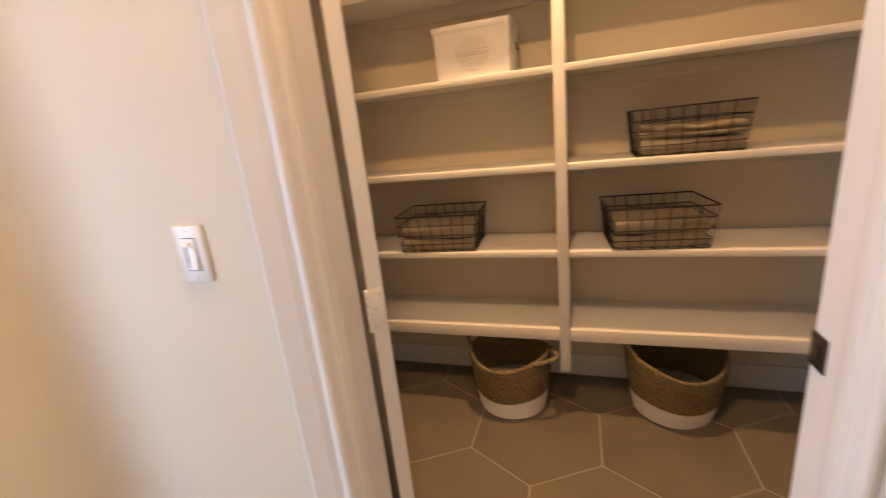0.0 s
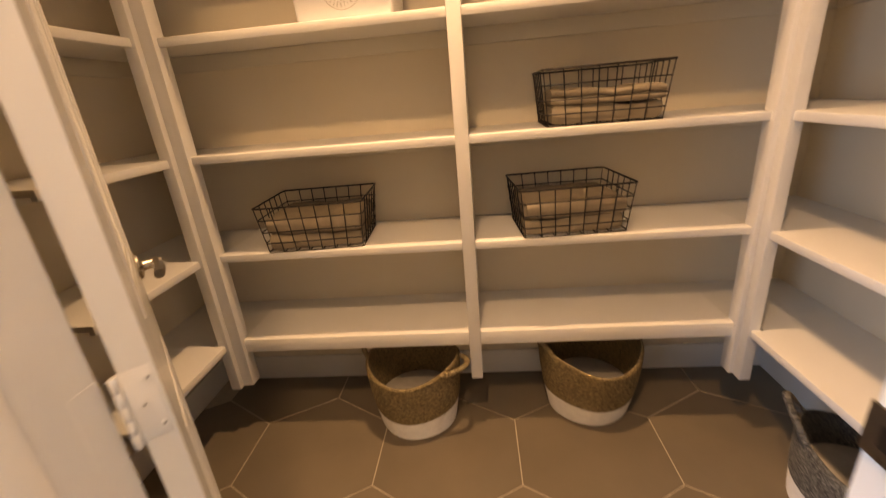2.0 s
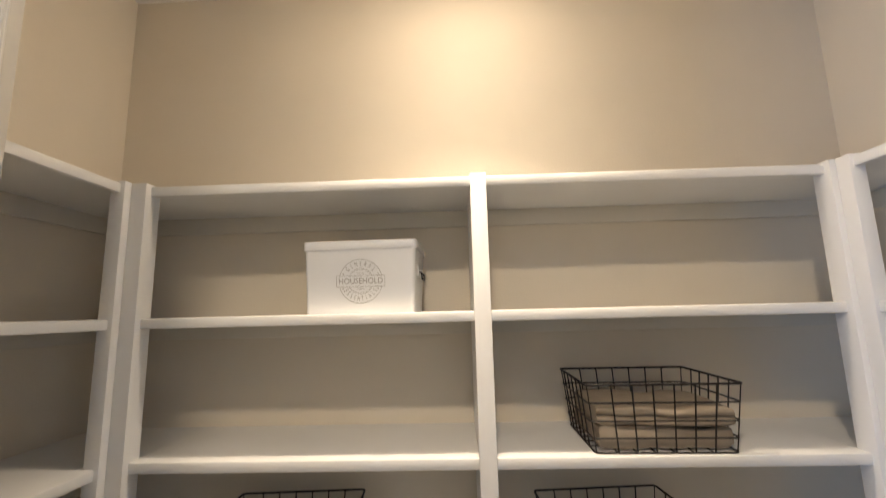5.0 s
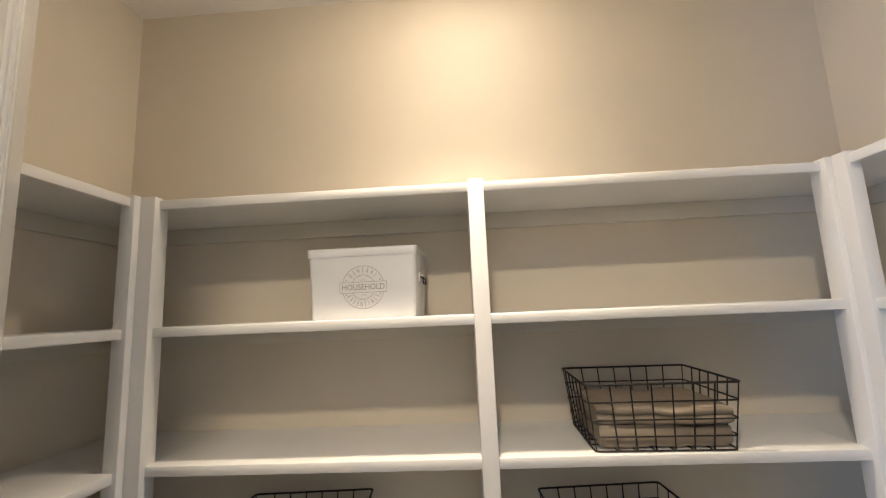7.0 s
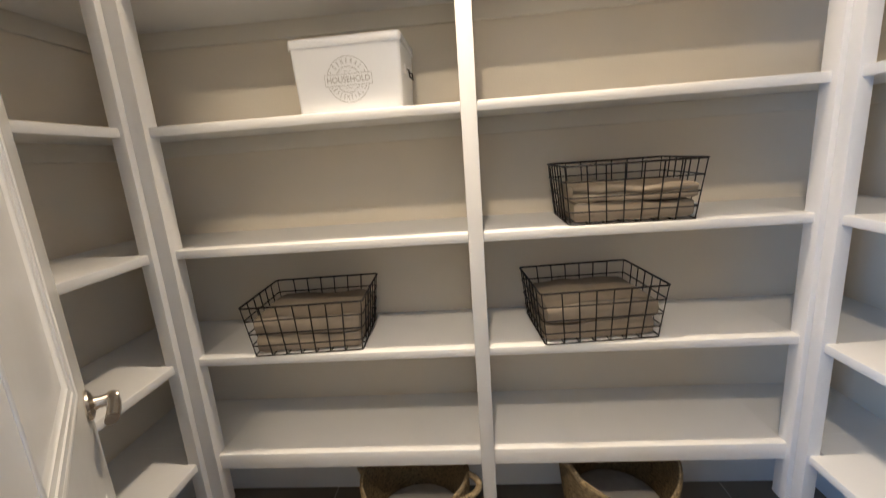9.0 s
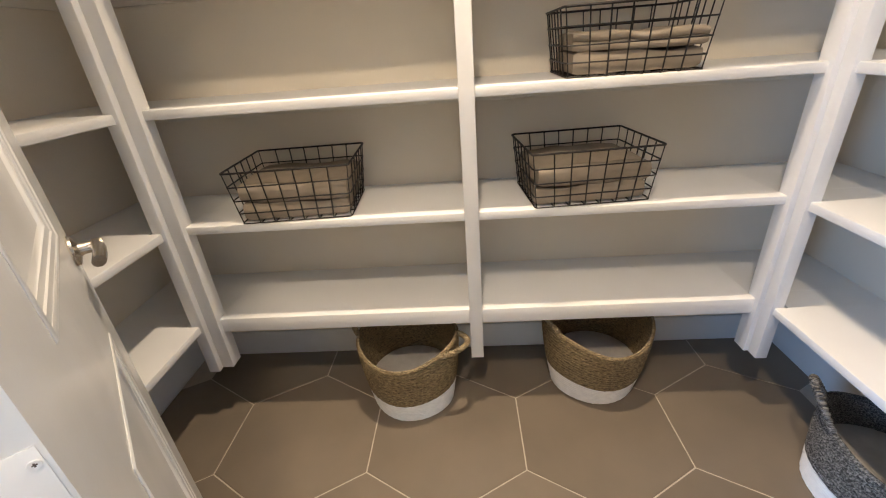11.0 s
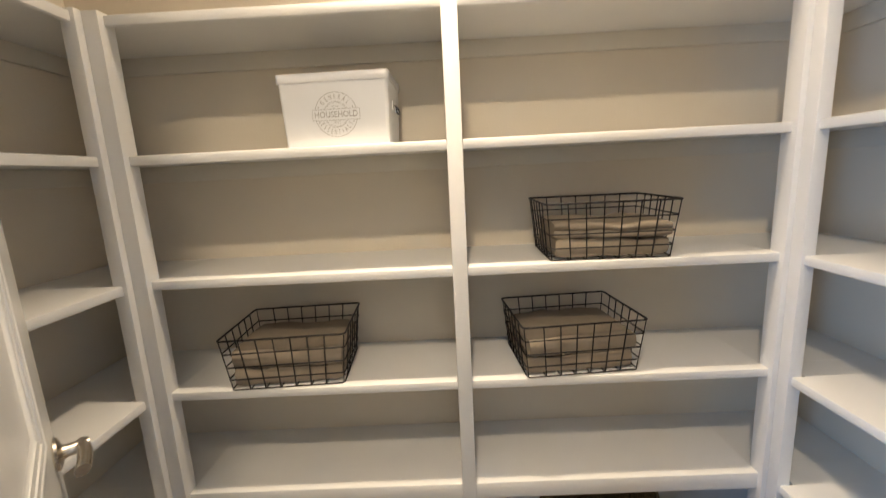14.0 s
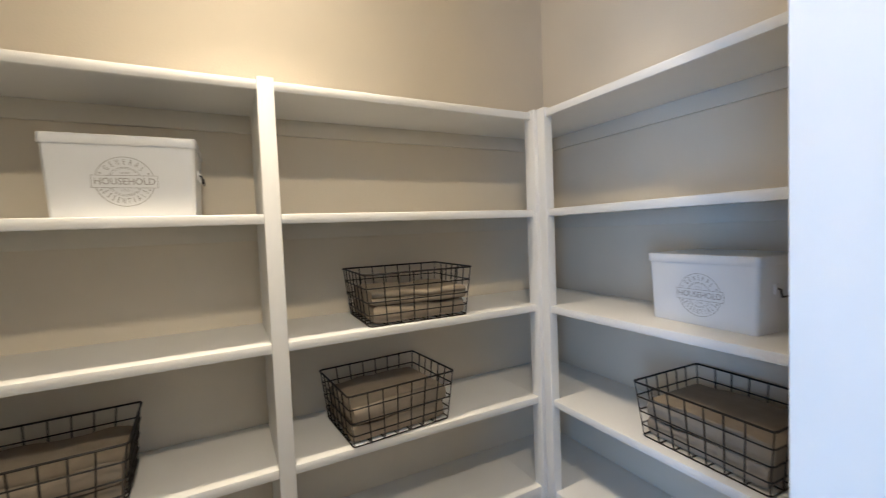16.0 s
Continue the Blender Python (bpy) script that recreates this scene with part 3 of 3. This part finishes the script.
def loft(rows, cap=True):
    """Skin over rounded rectangles (w, d, r, z)."""
    bm = bmesh.new()
    rings = [[bm.verts.new((x, y, z)) for x, y in rounded_rect(w, d, r)] for w, d, r, z in rows]
    for one, two in zip(rings, rings[1:]):
        for k in range(len(one)):
            bm.faces.new((one[k], one[(k + 1) % len(one)], two[(k + 1) % len(one)], two[k]))
    if cap:
        bm.faces.new(rings[0][::-1])
        bm.faces.new(rings[-1])
    return bm


TW, TD, TH = 0.334, 0.235, 0.213


def household_tin():
    tin = thing("storage_tin", Matrix(), "white enamelled lidded storage tin with grey round print", "storage tin", "storage tins")
    body = part("body", loft([(TW - 0.012, TD - 0.012, 0.010, 0), (TW - 0.008, TD - 0.008, 0.012, 0.003), (TW + 0.008, TD + 0.006, 0.013, TH - 0.015)]), TIN, tin)
    part("lid", loft([(TW + 0.006, TD + 0.004, 0.012, TH - 0.016), (TW + 0.014, TD + 0.012, 0.013, TH - 0.020), (TW + 0.016, TD + 0.014, 0.013, TH - 0.018), (TW + 0.015, TD + 0.013, 0.013, TH + 0.004), (TW + 0.012, TD + 0.010, 0.012, TH + 0.0065), (TW - 0.002, TD - 0.004, 0.010, TH + 0.008)]), TIN, tin)
    for s in (-1, 1):
        x = s * (TW / 2 + 0.002)
        bracket = part("handle", tube(bmesh.new(), [(x, -0.032, 0.128), (x + s * 0.010, -0.032, 0.124), (x + s * 0.012, -0.03, 0.104), (x + s * 0.012, 0.03, 0.104), (x + s * 0.010, 0.032, 0.124), (x, 0.032, 0.128)], 0.0028, 8), WIRE, tin, "dark wire side handle")
        for y in (-0.0345, 0.0345):
            part("handle_plate", boxes((x - 0.003, x + 0.003, y - 0.0105, y + 0.0105, 0.112, 0.140), bevel=0.001), TIN, bracket)
    # print, on the front
    lean = math.atan2(0.007, TH - 0.02)
    face = Matrix.Translation((0.004, -(TD / 2 + 0.0003), 0.096)) @ Matrix.Rotation(radians(90) + lean, 4, "X")
    face = Matrix.Translation((0, -0.0008, 0)) @ face

    def ink(name, bm, label=""):
        bmesh.ops.transform(bm, matrix=face, verts=bm.verts)
        ob = part(name, bm, PRINT, body, label, False)
        return ob

    bm = ring_band(0.066, 0.0014, 14, 166)
    merge(bm, ring_band(0.066, 0.0014, 194, 346), Matrix())
    for a0, a1 in ((24, 156), (204, 336)):
        merge(bm, ring_band(0.0385, 0.0011, a0, a1), Matrix())
        merge(bm, ring_band(0.0350, 0.0007, a0 + 4, a1 - 4), Matrix())
    for x, y in ((-0.0535, 0.0225), (0.0535, 0.0225), (-0.0535, -0.0225), (0.0535, -0.0225)):
        merge(bm, ring_band(0.0011, 0.0022, 0, 360, 10), Matrix.Translation((x, y, 0)))
    ink("emblem_rings", bm)
    bm = bmesh.new()
    for x0, x1, y0, y1 in ((-0.073, 0.073, 0.0158, 0.0170), (-0.073, 0.073, -0.0170, -0.0158), (-0.0742, -0.073, -0.0170, 0.0170), (0.073, 0.0742, -0.0170, 0.0170), (-0.010, 0.010, 0.0215, 0.0222), (-0.008, 0.008, -0.0222, -0.0215), (-0.012, 0.012, 0.0245, 0.0252), (-0.012, 0.012, -0.0252, -0.0245)):
        bm.faces.new([bm.verts.new(p) for p in ((x0, y0, 0), (x1, y0, 0), (x1, y1, 0), (x0, y1, 0))])
    ink("banner_frame", bm)
    word = glyphs("HOUSEHOLD", 0.0255)
    bmesh.ops.transform(word, matrix=Matrix.Diagonal((0.89, 1.0, 1, 1)), verts=word.verts)
    ink("banner_word", word, "printed word HOUSEHOLD")
    ink("upper_word", arc_word("GENERAL", 0.0525, 0.0185, radians(16), True), "printed word GENERAL")
    ink("lower_word", arc_word("ESSENTIALS", 0.0525, 0.0185, radians(13), False), "printed word ESSENTIALS")
    return tin


tin0 = household_tin()
tin0.matrix_world = pose(-0.384, 2.046, LEVELS[3], 0, 0, -1.5)
copy_thing(tin0, pose(1.240, 1.288, LEVELS[2], 0, 0, -93.5))


# ---------------------------------------------------------------- round straw baskets on the floor
def straw_basket(name_label, upper, rim_mat, m, seed, rb=0.168, rt=0.203, low=0.285, rise=0.045, floor_z=0.115, up=0.052, out_by=0.018, span=0.62):
    """Coiled straw basket: ridged sides whose rim rises to the two handles, a white lower band, rope handles. Handles lie along local x."""
    basket = thing("straw_basket", m, name_label, "basket", "straw baskets")
    sides, rows = 72, 40

    def rim_z(a):
        return low + rise * abs(math.cos(a)) ** 2.2 + 0.004 * math.sin(3 * a + seed)

    def at(a, f, off=0.0):
        wob = 1 + 0.012 * math.sin(2 * a + seed) + 0.008 * math.sin(5 * a + 2 * seed)
        r = (rb + (rt - rb) * math.sin(f * 1.45) / math.sin(1.45)) * wob + off
        z = f * rim_z(a)
        return Vector((r * math.cos(a) , r * math.sin(a), z))

    def skin(f0, f1, count, off, ridge, wave=0.0):
        bm = bmesh.new()
        rings = []
        for i in range(count * 3 + 1):
            f = f0 + (f1 - f0) * i / (count * 3)
            bulge = ridge * (0.0, 0.85, 0.85)[i % 3]
            ring = []
            for k in range(sides):
                a = 2 * math.pi * k / sides
                twist = 0.0007 * math.sin(a * 36 + i * 1.3)
                ff = f if i not in (0, count * 3) else f + wave * (math.sin(9 * a + seed) + 0.6 * math.sin(23 * a))
                ring.append(bm.verts.new(at(a, max(0, min(1, ff)), off + bulge + (twist if ridge else 0))))
            rings.append(ring)
        for one, two in zip(rings, rings[1:]):
            for k in range(sides):
                bm.faces.new((one[k], one[(k + 1) % sides], two[(k + 1) % sides], two[k]))
        return bm

    side = part("side", skin(0.33, 1.0, 15, 0.0, 0.0062), upper, basket)
    band = part("dipped_band", skin(0.0, 0.345, 9, 0.0006, 0.0042, 0.014), DIPPED, basket, "white dipped lower band")
    part("inner_side", skin(0.03, 1.0, 22, -0.009, -0.0026), upper, basket)
    part("bottom", lathe(bmesh.new(), [(rb * 0.985, 0.0), (rb * 0.985, 0.010), (rb * 0.5, 0.0125)], 48), DIPPED, basket)
    part("lining", lathe(bmesh.new(), [(rb * 0.98, 0.014), (rb * 1.055, floor_z - 0.008), (rb * 0.98, floor_z), (rb * 0.4, floor_z + 0.004)], 48), LINING, basket, "pale flat lining in the bottom")
    bm = bmesh.new()
    tube(bm, [at(2 * math.pi * k / 96, 1.0, -0.0045) for k in range(96)], 0.0034, 8, True)
    part("rim", bm, rim_mat, basket)
    for end in (0, math.pi):
        pts = []
        for k in range(25):
            u = k / 24
            a = end + (u - 0.5) * span
            base = at(a, 1.0, -0.003)
            arch = math.sin(math.pi * u) ** 0.75
            out = Vector((math.cos(end), 0, 0))
            pts.append(base + Vector((0, 0, up * arch - 0.012)) + out * (out_by * arch))
        bm = bmesh.new()
        rings, count = [], 120
        # a wrapped rope: thickness swells with every turn of the wrapping
        fine = []
        for k in range(count + 1):
            q = k / count * 24
            i = min(23, int(q))
            fine.append(pts[i].lerp(pts[i + 1], q - i))
        for i, p in enumerate(fine):
            way = (fine[min(i + 1, count)] - fine[max(i - 1, 0)]).normalized()
            sidev = way.cross(Vector((0, 0, 1)))
            sidev = sidev.normalized() if sidev.length > 0.05 else Vector((0, 1, 0))
            other = sidev.cross(way)
            rad = 0.0105 + 0.0018 * math.sin(i * 2 * math.pi / 5)
            rings.append([bm.verts.new(p + rad * (math.cos(b) * sidev + math.sin(b) * other)) for b in (2 * math.pi * k / 10 for k in range(10))])
        for one, two in zip(rings, rings[1:]):
            for k in range(10):
                bm.faces.new((one[k], one[(k + 1) % 10], two[(k + 1) % 10], two[k]))
        bm.faces.new(rings[0][::-1])
        bm.faces.new(rings[-1])
        part("handle", bm, rim_mat, basket, "wrapped rope handle")
    return basket


straw_basket("natural straw basket with white dipped base on the floor", STRAW, STRAWRIM, pose(-0.305, 1.955, 0, 0, 0, -24), 1.0, up=0.016, out_by=0.060, span=0.78)
straw_basket("natural straw basket with white dipped base on the floor", STRAW, STRAWRIM, pose(0.474, 2.020, 0, 0, 0, 18), 2.4, rt=0.213, low=0.272, rise=0.062)
straw_basket("dark grey straw basket with white dipped base on the floor", GREYSTRAW, GREYSTRAW, pose(1.194, 1.458, 0, 0, 0, 150), 4.1, rb=0.178, rt=0.196, low=0.218, rise=0.068, up=0.105, out_by=0.046, span=0.85)


# ---------------------------------------------------------------- hexagon floor tiles
def clip(poly, bounds):
    """A convex outline cut to a rectangle."""
    x0, x1, y0, y1 = bounds
    for axis, limit, keep in ((0, x0, 1), (0, x1, -1), (1, y0, 1), (1, y1, -1)):
        out = []
        for i, p in enumerate(poly):
            q = poly[(i + 1) % len(poly)]
            a, b = (p[axis] - limit) * keep, (q[axis] - limit) * keep
            if a >= 0:
                out.append(p)
            if a * b < 0:
                f = a / (a - b)
                out.append((p[0] + f * (q[0] - p[0]), p[1] + f * (q[1] - p[1])))
        poly = out
        if len(poly) < 3:
            return []
    return poly


def tile_mesh(outline):
    bm = bmesh.new()
    cx, cy = sum(p[0] for p in outline) / len(outline), sum(p[1] for p in outline) / len(outline)
    rings = []
    for shrink, z in ((0.0, -0.004), (0.0, -0.0012), (0.0015, 0.0)):
        ring = []
        for x, y in outline:
            d = math.hypot(x - cx, y - cy) or 1
            ring.append(bm.verts.new((x - (x - cx) / d * shrink, y - (y - cy) / d * shrink, z)))
        rings.append(ring)
    for one, two in zip(rings, rings[1:]):
        for k in range(len(outline)):
            bm.faces.new((one[k], one[(k + 1) % len(outline)], two[(k + 1) % len(outline)], two[k]))
    bm.faces.new(rings[-1])
    return mesh_of("tile", bm, TILE)


floor_ob = bpy.data.objects["floor"]
HEX_R, HEX_W = 0.3325, 0.576
JOINT = 0.0028
whole = [((HEX_R - JOINT) * math.sin(radians(60 * k)), (HEX_R - JOINT) * math.cos(radians(60 * k))) for k in range(6)]
whole_mesh = None
HALL = (HX0, HX1, HY0, 0.70)
PANTRY = (XL + 0.002, XR - 0.002, 0.70, YB - 0.002)
for row in range(-10, 3):
    for col in range(-6, 5):
        cx = -0.158 + HEX_W * (col + 0.5 * (row % 2))
        cy = 1.7305 + 1.5 * HEX_R * row
        whole_here = [(x + cx, y + cy) for x, y in whole]
        full = all((XL < x < XR or y < YH) and HX0 < x < HX1 and HY0 < y < YB for x, y in whole_here)
        cut = whole_here if full else clip(whole_here, PANTRY if cy > 0.55 and XL < cx < XR else HALL)
        if not cut:
            continue
        if full:
            whole_mesh = whole_mesh or tile_mesh(whole)
            tile = new("tile", whole_mesh)
        else:
            tile = new("tile", tile_mesh([(x - cx, y - cy) for x, y in cut]))
        tile.location = (cx, cy, 0)
        tile.parent = floor_ob
